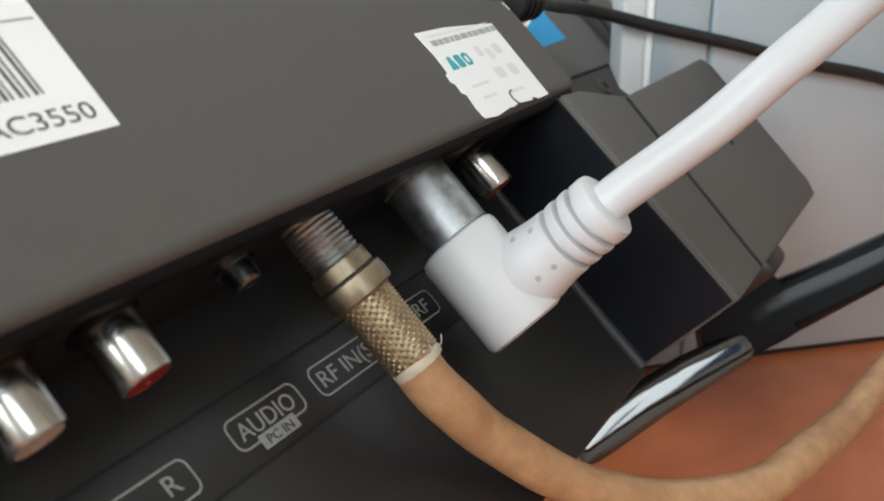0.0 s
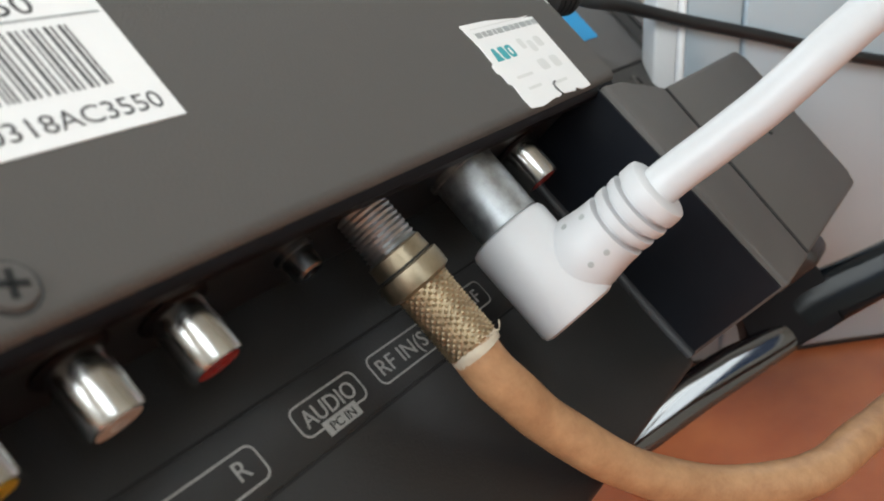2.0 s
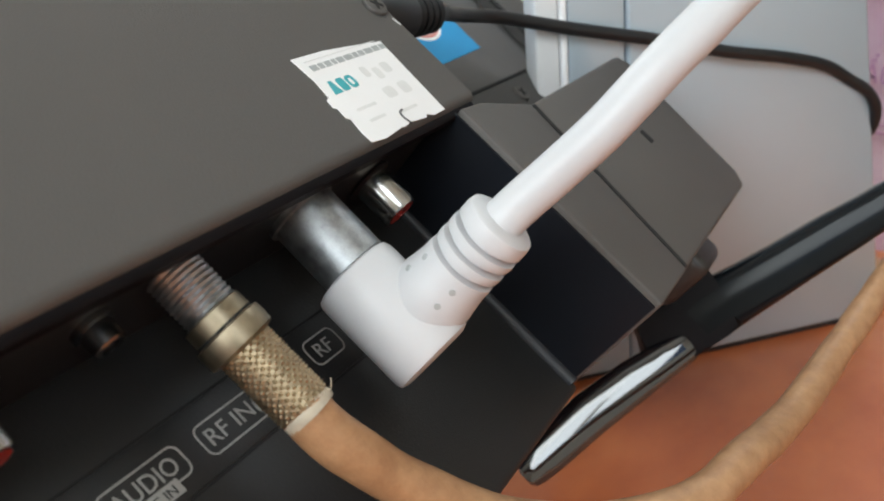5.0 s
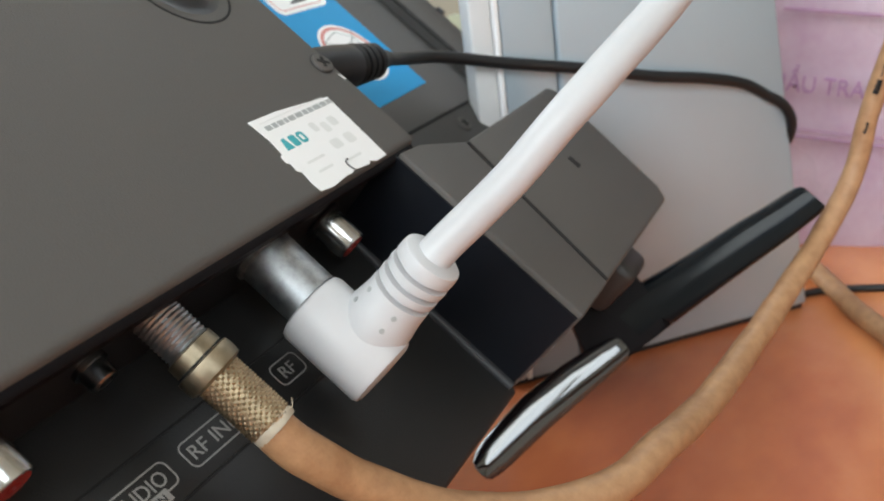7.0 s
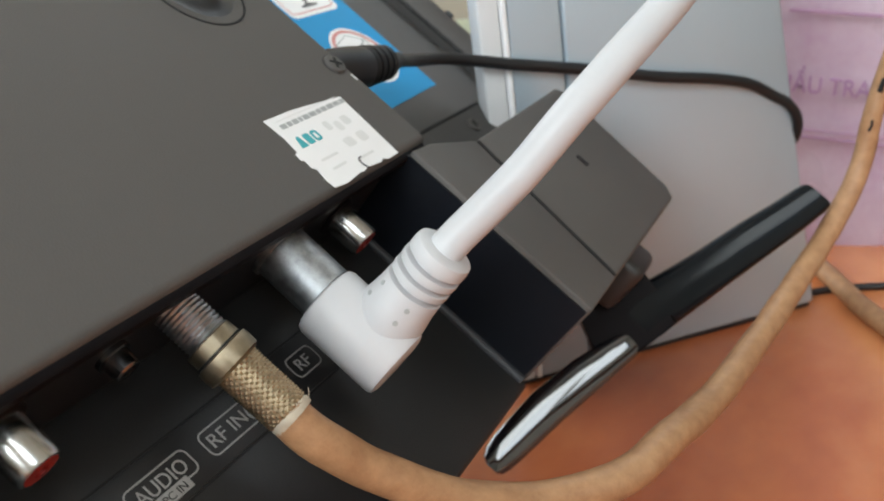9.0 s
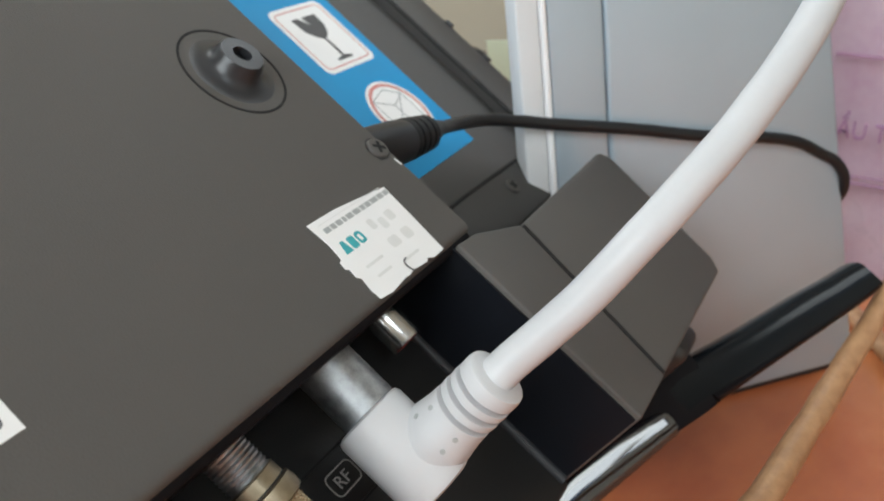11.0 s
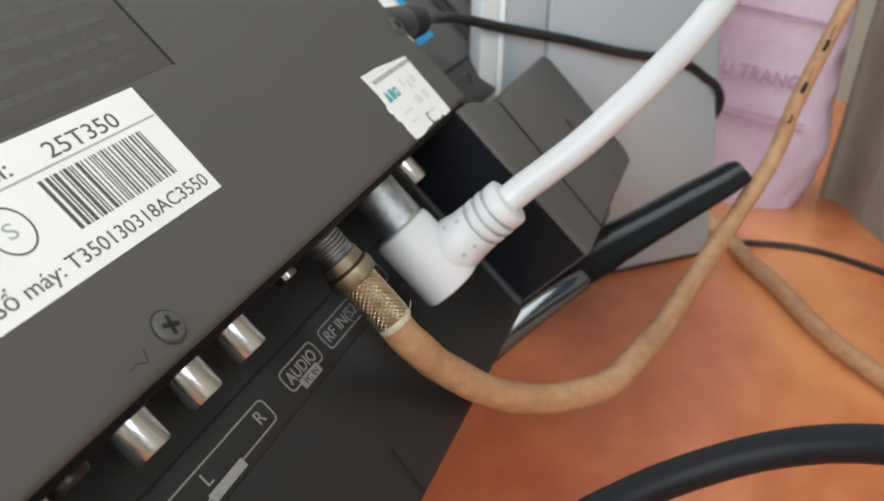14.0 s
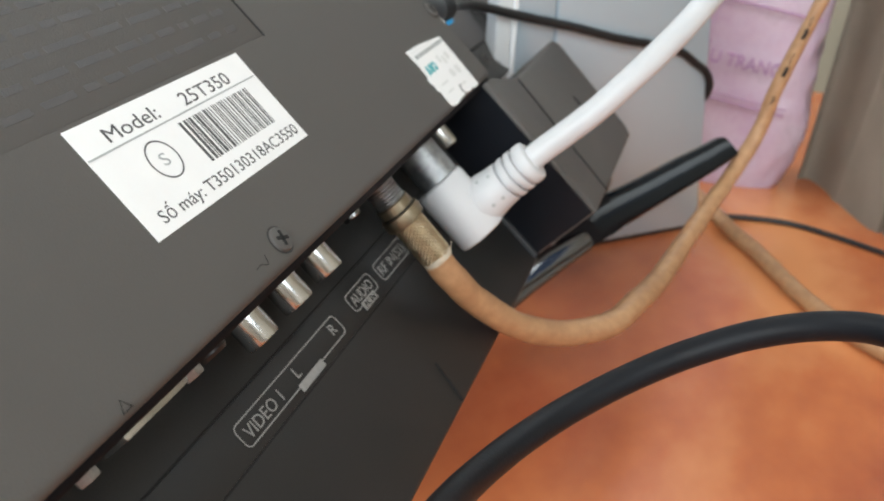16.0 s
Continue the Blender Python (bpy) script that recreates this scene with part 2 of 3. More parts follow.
def lathe(profile, a, b, n=40, ripple=None):
    """Turn profile, rows of (radius, distance along the axis), round the axis from a towards b; all in plan units."""
    a, b = Vector(a), Vector(b)
    q = (b - a).normalized().to_track_quat("Z", "Y")
    bm = bmesh.new()
    rows = []
    for i, (r, h) in enumerate(profile):
        row = []
        for j in range(n):
            t = 2 * math.pi * j / n
            rr = r * (ripple(i, j) if ripple else 1)
            row.append(bm.verts.new((a + q @ Vector((rr * math.cos(t), rr * math.sin(t), h))) * K))
        rows.append(row)
    for r0, r1 in zip(rows, rows[1:]):
        for j in range(n):
            bm.faces.new((r0[j], r0[(j + 1) % n], r1[(j + 1) % n], r1[j]))
    for row in (rows[0], rows[-1]):
        bm.faces.new(row)
    return bm


def smooth_path(pts, n=12):
    """Points on a smooth line through pts."""
    p = [Vector(q) for q in pts]
    p = [2 * p[0] - p[1]] + p + [2 * p[-1] - p[-2]]
    out = []
    for i in range(1, len(p) - 2):
        for s in range(n):
            t = s / n
            out.append(0.5 * (2 * p[i] + (p[i + 1] - p[i - 1]) * t + (2 * p[i - 1] - 5 * p[i] + 4 * p[i + 1] - p[i + 2]) * t * t
                              + (3 * p[i] - p[i - 1] - 3 * p[i + 1] + p[i + 2]) * t ** 3))
    return out + [p[-2]]


def tube(pts, radius, n=20, steps=10, wobble=0.0, seed=0, thin=1.0, thin_from=0.5):
    """A cable through pts, plan units; its jacket slightly uneven."""
    path = smooth_path(pts, steps)
    bm = bmesh.new()
    rows, side = [], None
    for i, p in enumerate(path):
        t = (path[min(i + 1, len(path) - 1)] - path[max(i - 1, 0)]).normalized()
        slim = 1 + (thin - 1) * max(0, i / (len(path) - 1) - thin_from) / (1 - thin_from)
        side = (side - t * side.dot(t)).normalized() if side else t.orthogonal().normalized()
        up = t.cross(side)
        row = []
        for j in range(n):
            a = 2 * math.pi * j / n
            w = 1 + wobble * noise.noise(Vector((p.x * 0.16 + seed, p.y * 0.16 + math.cos(a) * 0.7, p.z * 0.16 + math.sin(a) * 0.7)))
            row.append(bm.verts.new((p + (side * math.cos(a) + up * math.sin(a)) * radius * slim * w) * K))
        rows.append(row)
    for r0, r1 in zip(rows, rows[1:]):
        for j in range(n):
            bm.faces.new((r0[j], r0[(j + 1) % n], r1[(j + 1) % n], r1[j]))
    bm.faces.new(rows[0]), bm.faces.new(rows[-1])
    return bm


def lettering(name, text, x, y, z, height, material, parent, width=None, m=None, depth=0.08):
    """Raised letters that face the back of the television; x, z is the left end of the base line."""
    data = bpy.data.curves.new(name, "FONT")
    data.body, data.size, data.extrude, data.resolution_u = text, 1.0, 0.0, 3
    tmp = new("tmp_text", data)
    bpy.context.view_layer.update()
    me = bpy.data.meshes.new_from_object(tmp.evaluated_get(bpy.context.evaluated_depsgraph_get()))
    bpy.data.objects.remove(tmp)
    bpy.data.curves.remove(data)
    xs = [v.co.x for v in me.vertices]
    lo, hi = min(xs), max(xs)
    sy = height / 0.73
    sx = width / (hi - lo) if width else sy
    for v in me.vertices:
        v.co = Vector((x + (v.co.x - lo) * sx, y, z + v.co.y * sy)) * K
    bm = bmesh.new()
    bm.from_mesh(me)
    bpy.data.meshes.remove(me)
    out = bmesh.ops.extrude_face_region(bm, geom=list(bm.faces))
    bmesh.ops.translate(bm, vec=(0, -depth * K, 0), verts=[g for g in out["geom"] if isinstance(g, bmesh.types.BMVert)])
    if m:
        bm.transform(m)
    return part(name, bm, material, parent)


def bar(x0, x1, z0, z1, y, name, material, parent, t=0.1):
    return part(name, box(x0, x1, y - t, y, z0, z1), material, parent)


FOOT_AT, FOOT_U, FOOT_N = Vector((129, 21.3, 0)), Vector((0.55, -0.835, 0)), Vector((0.835, 0.55, 0))


def foot_plate(points, d0, d1):
    """The side outline of the foot (distance along it, height), drawn out across and rounded."""
    bm = bmesh.new()
    a = [bm.verts.new((FOOT_AT + FOOT_U * q + FOOT_N * d0 + Vector((0, 0, z))) * K) for q, z in points]
    b = [bm.verts.new((FOOT_AT + FOOT_U * q + FOOT_N * d1 + Vector((0, 0, z))) * K) for q, z in points]
    bm.faces.new(a), bm.faces.new(b[::-1])
    for i in range(len(a)):
        j = (i + 1) % len(a)
        bm.faces.new((a[i], a[j], b[j], b[i]))
    rim = [e for e in bm.edges if (e.verts[0] in a) == (e.verts[1] in a)]
    return bevel(bm, 1.0 * K, 4, rim)


def foot_bar(rows):
    """The rear half of the foot: rows of (distance along it, bottom, top), rounded in section."""
    bm = bmesh.new()
    rings = []
    for q, z0, z1 in rows:
        ring = []
        for j in range(28):
            a = 2 * math.pi * j / 28
            c, r = math.cos(a), math.sin(a)
            d = 2.9 + 4.62 * math.copysign(abs(c) ** 0.45, c)
            z = (z0 + z1) / 2 + (z1 - z0) / 2 * math.copysign(abs(r) ** 0.45, r)
            ring.append(bm.verts.new((FOOT_AT + FOOT_U * q + FOOT_N * d + Vector((0, 0, z))) * K))
        rings.append(ring)
    for r0, r1 in zip(rings, rings[1:]):
        for j in range(28):
            bm.faces.new((r0[j], r0[(j + 1) % 28], r1[(j + 1) % 28], r1[j]))
    bm.faces.new(rings[0]), bm.faces.new(rings[-1])
    return bm


def foot_blade(rows):
    """The front half of the foot: rows of (distance along it, bottom, top), with a broad slope on its upper side."""
    bm = bmesh.new()
    rings = []
    for q, z0, z1 in rows:
        h = z1 - z0
        w = min(1.0, h / 4)
        sec = [(-0.8 * w, z0), (-1.5 * w, z0 + 0.14 * h), (-1.75 * w, z0 + 0.4 * h), (-1.75 * w, z1 - 0.2 * h), (-1.45 * w, z1 - 0.08 * h), (-0.9 * w, z1 - 0.015 * h), (-0.4 * w, z1), (-0.2 * w, z1 - 0.003 * h), (5.0 * w, z1 - 0.075 * h),
               (5.2 * w, z1 - 0.08 * h), (5.7 * w, z1 - 0.2 * h), (5.7 * w, z0 + 0.1 * h), (5 * w, z0)]
        rings.append([bm.verts.new((FOOT_AT + FOOT_U * q + FOOT_N * (d - 0.225 * max(0, -q - 5)) + Vector((0, 0, z + 0.022 * max(0, -q - 5)))) * K) for d, z in sec])
    for r0, r1 in zip(rings, rings[1:]):
        for j in range(len(r0)):
            k = (j + 1) % len(r0)
            bm.faces.new((r0[j], r0[k], r1[k], r1[j]))
    bm.faces.new(rings[0]), bm.faces.new(rings[-1])
    return bm


# ---- room ----


def room_block(name, x0, x1, y0, y1, z0, z1, material):
    return solid(name, box(x0, x1, y0, y1, z0, z1, k=1.0), material, Matrix(), "", "", "structure")


room_block("floor", -1.7, 1.1, -1.6, 1.6, -0.82, -0.76, FLOOR)
room_block("ceiling", -1.7, 1.1, -1.6, 1.6, 1.8, 1.86, CEIL)


def window_wall(name, axis, place, lo, hi, w0, w1, z0, z1, paint=None):
    """A wall with one opening from w0 to w1 and z0 to z1, and the frame in it."""
    wall = thing(name, Matrix(), "cream painted wall with a window opening", "", kind="structure")

    def blk(n, a0, a1, c0, c1, m, par, d0=0.0, d1=0.1):
        q = (place + d0, place + d1, a0, a1, c0, c1) if axis == "x" else (a0, a1, place + d0, place + d1, c0, c1)
        return part(n, box(*q, k=1.0), m, par)

    paint = paint or WALL
    blk("masonry", lo, w0, -0.76, 1.8, paint, wall), blk("masonry", w1, hi, -0.76, 1.8, paint, wall)
    blk("masonry", w0, w1, -0.76, z0, paint, wall), blk("masonry", w0, w1, z1, 1.8, paint, wall)
    win = thing("window_" + name[-1], Matrix(), "white framed window in the wall", "window", kind="structure")
    for a0, a1, c0, c1 in ((w0, w0 + 0.04, z0, z1), (w1 - 0.04, w1, z0, z1), (w0 + 0.04, w1 - 0.04, z0, z0 + 0.04), (w0 + 0.04, w1 - 0.04, z1 - 0.04, z1),
                           ((w0 + w1) / 2 - 0.02, (w0 + w1) / 2 + 0.02, z0 + 0.04, z1 - 0.04)):
        blk("window_frame", a0, a1, c0, c1, CEIL, win, 0.04, 0.08)


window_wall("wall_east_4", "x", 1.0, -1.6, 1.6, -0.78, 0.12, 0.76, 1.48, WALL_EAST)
window_wall("wall_north_1", "y", 1.5, -1.6, 1.0, -0.4, 0.95, 0.5, 1.5)
window_wall("wall_west_3", "x", -1.7, -1.6, 1.5, -0.6, 0.7, 0.45, 1.45)
window_wall("wall_south_2", "y", -1.6, -1.6, 1.0, -1.55, -0.5, 0.85, 1.75)

# ---- table ----
table = thing("table", pose(0, 0, 0), "varnished orange-brown wooden table with a glossy top", "table")
part("tabletop", box(-0.95, 0.62, -0.5, 0.62, -0.03, 0.0, 0.004, k=1.0), WOOD, table)
for lx, ly in ((-0.9, -0.45), (0.57, -0.45), (-0.9, 0.57), (0.57, 0.57)):
    part("leg", box(lx - 0.03, lx + 0.03, ly - 0.03, ly + 0.03, -0.76, -0.03, 0.004, k=1.0), WOOD, table)

# ---- television ----
tv = thing("television", TVM, "dark grey plastic television seen from behind, tipped forward on its stand", "television")
# raised electronics housing
part("rear_housing", profile_x([(0, 150), (0, -12.4), (0.08, -13.0), (0.3, -13.5), (0.7, -13.85), (1.3, -14.0), (1.5, -12.4), (34, -12.4), (34, 150)], -190, 86.5), GREY, tv, "dark grey fine-textured plastic housing")
part("housing_lip", profile_x([(1.25, -13.2), (1.1, -14.0), (1.25, -14.6), (1.6, -15.0), (3.0, -15.0), (3.3, -14.7), (3.3, -12.35), (1.55, -12.35)], -190, 86.2), SATIN, tv, "black inner lip of the housing")
part("triangle_mark", outline([(-69.8, -13.2), (-68.0, -13.2), (-68.9, -11.6)], 0.2, -0.05, 0.1), GROOVE, tv)
part("scratch_mark", tube([(-35.2, -0.02, -11.2), (-33.6, -0.02, -11.1), (-32.7, -0.02, -11.7), (-32.2, -0.02, -11.5), (-31.6, -0.02, -10.3)], 0.07, 6, 4), GROOVE, tv, "thin dark scratch")
part("paint_chip", prism([(86.0, 2.6), (86.35, 2.7), (85.9, 4.4), (85.6, 4.2)], -0.03, 0.1), PAPER, tv, "pale chip in the plastic edge")
part("connector_plate", box(-188, 80, 3.3, 21.2, -12.9, -12.3), BLACK, tv, "black plate that carries the sockets")
part("lower_panel", box(-190, 80.2, 21, 44, -58, -11.6, 0.9, 3), DARK, tv, "charcoal lower panel with printed socket names")
part("front_bezel", box(-205, 188, 30, 50, -50, 172, 3, 4), BLACK, tv, "black front frame")
# column over the foot, in two halves with a joint between
col = part("stand_column", prism([(80, -57), (95.2, -57), (99.4, -19.5), (86.6, -15.2), (80, -14.6)], 0.05, 30, 0.5, 3), GREY, tv)
part("stand_cover", prism([(95.9, -57), (143.5, -57), (146.3, -54), (149.3, -22), (147, -19.5), (100.1, -19.5)], 0.05, 30, 0.9, 3), GREY, tv, "dark grey cover plate beside a joint")
part("column_joint", prism([(95.05, -56.6), (96.05, -56.6), (100.2, -19.9), (99.2, -19.9)], -0.01, 6), GROOVE, tv, "thin dark joint")
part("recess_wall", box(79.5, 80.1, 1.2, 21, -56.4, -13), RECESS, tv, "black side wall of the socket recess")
part("recess_edge", profile_fillet(79.6, 21.05, 1.3, -56.6, -13.2), EDGE, tv, "satin rounded edge at the foot of the recess wall")
part("slot", box(124.3, 126.3, -0.06, 0.4, -38.2, -35.0, 0.5), GROOVE, col)
# outer rear shell beside the housing
part("side_shell", box(86, 169, 21.4, 40, -5.2, 165), SHELL, tv)
part("shell_rim", prism([(86, -18), (180, -18), (183, -12), (186, 165), (169.5, 165), (169.5, -1.5), (168, -4), (164, -5.6), (86, -5.6)], 18.6, 42, 0.7, 2), SHELL, tv, "stepped rim of the rear shell")
part("shell_joint", tube([(88, 18.9, -5.3), (120, 18.9, -5.3), (158, 18.9, -5.8), (164, 18.9, -5.0), (168.4, 18.9, -2.6), (169.6, 18.9, 2), (169.8, 18.9, 30), (170, 18.9, 80)], 0.55, 8, 8), GROOVE, tv)
for i in range(7):
    part("clip", box(182.6, 184.2, 17.9, 20, 6 + i * 14, 8.6 + i * 14, 0.4), BLACK, tv)


def screw(x, y, z, r, parent, turn):
    s = part("screw", lathe([(r, 0), (r, 0.25), (r * 0.92, 0.5), (r * 0.6, 0.62)], (x, y, z), (x, y - 1, z)), GREY, parent, "dark grey cross-head screw")
    for a in (turn, turn + 90):
        bm = box(-r * 0.62, r * 0.62, y - 0.68, y - 0.3, -r * 0.15, r * 0.15)
        bm.transform(Matrix.Translation(Vector((x, 0, z)) * K) @ pose(0, 0, 0, 0, a, 0))
        part("cross_slot", bm, GROOVE, s)
    return s


for x, y, z, r, turn in ((-26.3, 0.0, -10.2, 2.1, 20), (84.4, 0.0, 7.4, 2.2, 35), (141.2, 18.6, -10.2, 2.0, 40)):
    part("screw_seat", outline([(x + (r + 0.35) * math.cos(a * math.pi / 16), z + (r + 0.35) * math.sin(a * math.pi / 16)) for a in range(32)], 0.22, y - 0.04, y + 0.2), DARK, tv)
    screw(x, y, z, r, tv, turn)
# threaded mounting boss in a round dish
part("dish_ring", outline([(71.5 + 9.7 * math.cos(a * math.pi / 32), 32 + 9.9 * math.sin(a * math.pi / 32)) for a in range(64)], 0.45, -0.1, 0.2), GROOVE, tv)
boss = part("mounting_boss", lathe([(7.6, 0), (6.2, 0.25), (5.0, 0.9), (4.3, 1.8), (4.0, 3.4), (3.7, 3.9), (1.7, 3.9), (1.6, 1)], (71.5, 0, 32), (71.5, -1, 32)), BOSS, tv, "round raised mounting boss with a hole")
part("hole", lathe([(1.35, 0), (1.35, 0.2)], (71.5, -2.2, 32), (71.5, -4, 32), 24), GROOVE, boss)
# rating plate with worn raised text that cannot be read
plate = part("rating_plate", box(-120, 12, -0.06, 0.3, 19.2, 70, 0.05, 2), GREY, tv, "raised rating plate with worn text")
part("plate_joint", box(12.05, 12.75, -0.05, 0.2, 19.0, 70), GROOVE, tv)
_rng = random.Random(5)
for row in range(9):
    x = -84 + _rng.uniform(0, 4)
    while x < 5:
        w = _rng.uniform(2.5, 9)
        part("text_bar", box(x, min(x + w, 7), -0.1, -0.02, 22 + row * 3.6, 23.2 + row * 3.6, 0.04, 1), WORN, plate)
        x += w + _rng.uniform(1.0, 2.2)

# ---- printed names of the sockets ----
strip = part("label_strip", box(-130, 62, 20.75, 21.3, -31.9, -23.6, 0.12, 2), DARK, tv)
part("strip_joint", box(-130, 62, 20.93, 21.2, -23.5, -23.2), GROOVE, tv)
part("strip_joint", box(-130, 62, 20.93, 21.2, -32.3, -32.0), GROOVE, tv)
part("slit", prism([(12.2, -48.6), (12.8, -48.4), (11.2, -57.4), (10.5, -57.4)], 20.8, 21.3), GROOVE, tv)
PY = 20.74


def frame_box(x0, x1, z0, z1):
    part("printed_box", outline(round_rect(x0, x1, z0, z1, 1.2), 0.24, PY - 0.05, PY), PRINT, strip)


frame_box(-39.6, -1.8, -30.5, -26.2)
lettering("lettering", "VIDEO 1", -38.0, PY, -29.6, 2.3, PRINT, strip, 11.6)
lettering("lettering", "L", -20.6, PY, -29.2, 2.2, PRINT, strip, 1.4)
lettering("lettering", "R", -5.6, PY, -29.2, 2.2, PRINT, strip, 1.8)
bar(-21.9, -13.0, -31.4, -29.9, PY - 0.05, "printed_bar", PRINT, strip)
frame_box(4.2, 16.0, -29.9, -25.9)
lettering("lettering", "AUDIO", 5.4, PY, -28.9, 2.2, PRINT, strip, 9.2)
pc = bar(7.2, 13.2, -31.0, -29.2, PY - 0.05, "printed_bar", PRINT, strip)
lettering("lettering", "PC IN", 8.1, PY - 0.16, -30.7, 1.15, DARK, pc, 4.2)
frame_box(18.6, 34.4, -30.2, -26.0)
lettering("lettering", "RF IN(S2)", 19.8, PY, -29.1, 2.2, PRINT, strip, 13.2)
frame_box(40.4, 47.2, -29.6, -25.6)
lettering("lettering", "RF", 42.0, PY, -28.6, 2.1, PRINT, strip, 3.2)
frame_box(-98, -60, -38.5, -34.2)

# ---- stickers ----


def sticker(name, pts, y, material, label, thick=0.1):
    return tagged(part(name, prism(pts, y - thick, y + 0.02), material, tv), label)


st = sticker("serial_sticker", [(-46.2, -0.1), (0, 0), (0.6, 18.4), (-45.6, 18.5)], 0, PAPER, "white paper serial number sticker with bar code")
SY = -0.11
lettering("lettering", "Model:", -39.6, SY, 14.4, 2.4, INK, st, 12.4, depth=0.04)
lettering("lettering", "25T350", -20.8, SY, 14.2, 2.4, INK, st, 14.2, depth=0.04)
bar(-45.6, -0.2, 13.35, 13.6, SY, "printed_line", SOFT_GREY, st, 0.05)
lettering("lettering", "Số máy: T350130318AC3550", -42.8, SY, 1.35, 2.05, INK, st, 41.4, depth=0.04)
_rng = random.Random(11)
x = -25.4
while x < -4.6:
    w = _rng.choice((0.2, 0.24, 0.4, 0.62))
    bar(x, x + w, 5.0, 12.4, SY, "code_bar", INK, st, 0.05)
    x += w + _rng.choice((0.3, 0.36, 0.6))
part("stamp_ring", outline([(-33.5 + 3.2 * math.cos(a * math.pi / 24), 8.9 + 3.2 * math.sin(a * math.pi / 24)) for a in range(48)], 0.25, SY - 0.05, SY), INK, st)
lettering("lettering", "S", -34.3, SY, 7.9, 2.1, SOFT_GREY, st, 1.6, depth=0.04)

w2 = sticker("warranty_sticker", [(55.3, 2.3), (55.7, -2.0), (55.3, -5.0), (54.5, -5.3), (54.3, -6.6), (54.9, -7.0), (54.7, -8.6), (55.4, -9.2), (54.9, -11.6), (55.1, -13.4), (58.4, -13.8), (63.4, -13.3), (64.2, -13.5), (66.1, -13.1), (67.0, -13.3),
                                 (70.2, -13.6), (70.9, -13.1), (72.4, -13.8), (75.9, -13.7), (76.3, -9.0), (77.0, 0.9), (70.0, 1.6), (63.0, 2.2)], 0, PAPER, "torn white warranty sticker with faded teal print")
x = 57.2
for w in (1.6, 1.2, 1.5, 0.9, 1.7, 1.9, 1.2, 1.4, 2.0, 1.6, 1.3):
    bar(x, x + w, -0.5, 0.45, -0.12, "text_bar", SOFT_GREY, w2, 0.04)
    x += w + 0.32
bar(57.0, 75.6, 1.2, 1.32, -0.12, "printed_line", GHOST, w2, 0.04)
for gx, gz, gw, gh in ((66.2, -4.2, 1.6, 2.0), (68.6, -5.2, 1.8, 2.2), (71.2, -4.6, 2.2, 2.0), (66.6, -8.6, 2.8, 2.0), (70.8, -8.8, 2.6, 2.2), (58.0, -8.6, 5.0, 0.5), (58.4, -10.8, 4.2, 0.5), (65.8, -11.4, 5.0, 0.5)):
    part("faded_print", prism(round_rect(gx, gx + gw, gz, gz + gh, min(gw, gh) * 0.3), -0.13, -0.11), GHOST, w2)
# teal mark: three plain shapes
part("teal_mark", prism([(57.0, -5.0), (59.0, -5.0), (58.5, -2.7), (57.7, -2.7)], -0.16, -0.11), TEAL, w2)
part("teal_mark", prism(round_rect(59.4, 61.1, -5.0, -2.7, 0.45), -0.16, -0.11), TEAL, w2)
part("teal_mark", outline(round_rect(61.5, 63.4, -5.0, -2.7, 0.7), 0.55, -0.16, -0.11), TEAL, w2)
part("torn_edge", tube([(65.9, -0.12, -13.4), (65.4, -0.14, -12.2), (65.7, -0.14, -11.2), (66.7, -0.12, -10.9)], 0.16, 6, 4), INK, w2)

bl = sticker("carton_sticker", [(119, 4.6), (150, 5.2), (151.8, 130), (119, 130)], 21.35, BLUE, "bright blue handling sticker with white pictograms", 0.12)
BY = 21.22


def icon_glass(z):
    base = part("pictogram", prism(round_rect(126, 147, z - 10.5, z + 10.5, 2.2), BY - 0.06, BY), PAPER, bl)
    part("pictogram_border", outline(round_rect(127.2, 145.8, z - 9.3, z + 9.3, 1.6), 0.3, BY - 0.1, BY - 0.06), RED_INK, base)
    part("goblet", prism([(131.6, z + 6.6), (132.4, z + 2.2), (134.6, z), (136.2, z - 0.8), (136.2, z - 6.6), (133.6, z - 7.2), (133.6, z - 7.8), (139.8, z - 7.8), (139.8, z - 7.2), (137.2, z - 6.6), (137.2, z - 0.8),
                          (139.4, z + 0.4), (141, z + 3), (141.3, z + 6.6), (135.8, z + 6.6), (136.6, z + 3.6), (134.2, z + 6.6)], BY - 0.12, BY - 0.06), INK, base)


def icon_round(z):
    disc = [(136.2 + 9.6 * math.cos(a * math.pi / 24), z + 9.6 * math.sin(a * math.pi / 24)) for a in range(48)]
    base = part("pictogram", prism(disc, BY - 0.06, BY), PAPER, bl)
    part("pictogram_border", outline([(136.2 + (q - 136.2) * 0.92, z + (w - z) * 0.92) for q, w in disc], 0.9, BY - 0.1, BY - 0.06), RED_INK, base)
    for x0, z0, x1, z1 in ((130, -4, 130, 5), (130, 5, 137, 7), (137, 7, 142, 4), (142, 4, 142, -4), (130, -4, 136, -7), (136, -7, 142, -4), (136, -7, 136, 2), (130, 5, 136, 2), (136, 2, 142, 4), (129, -6, 143.5, 6)):
        d = Vector((x1 - x0, z1 - z0))
        q = Vector((-d.y, d.x)).normalized() * 0.14
        part("line", prism([(x0 + q.x, z + z0 + q.y), (x1 + q.x, z + z1 + q.y), (x1 - q.x, z + z1 - q.y), (x0 - q.x, z + z0 - q.y)], BY - 0.1, BY - 0.06), SOFT_GREY, base)


icon_glass(46.5)
icon_round(20.5)
icon_glass(76)

# ---- sockets ----


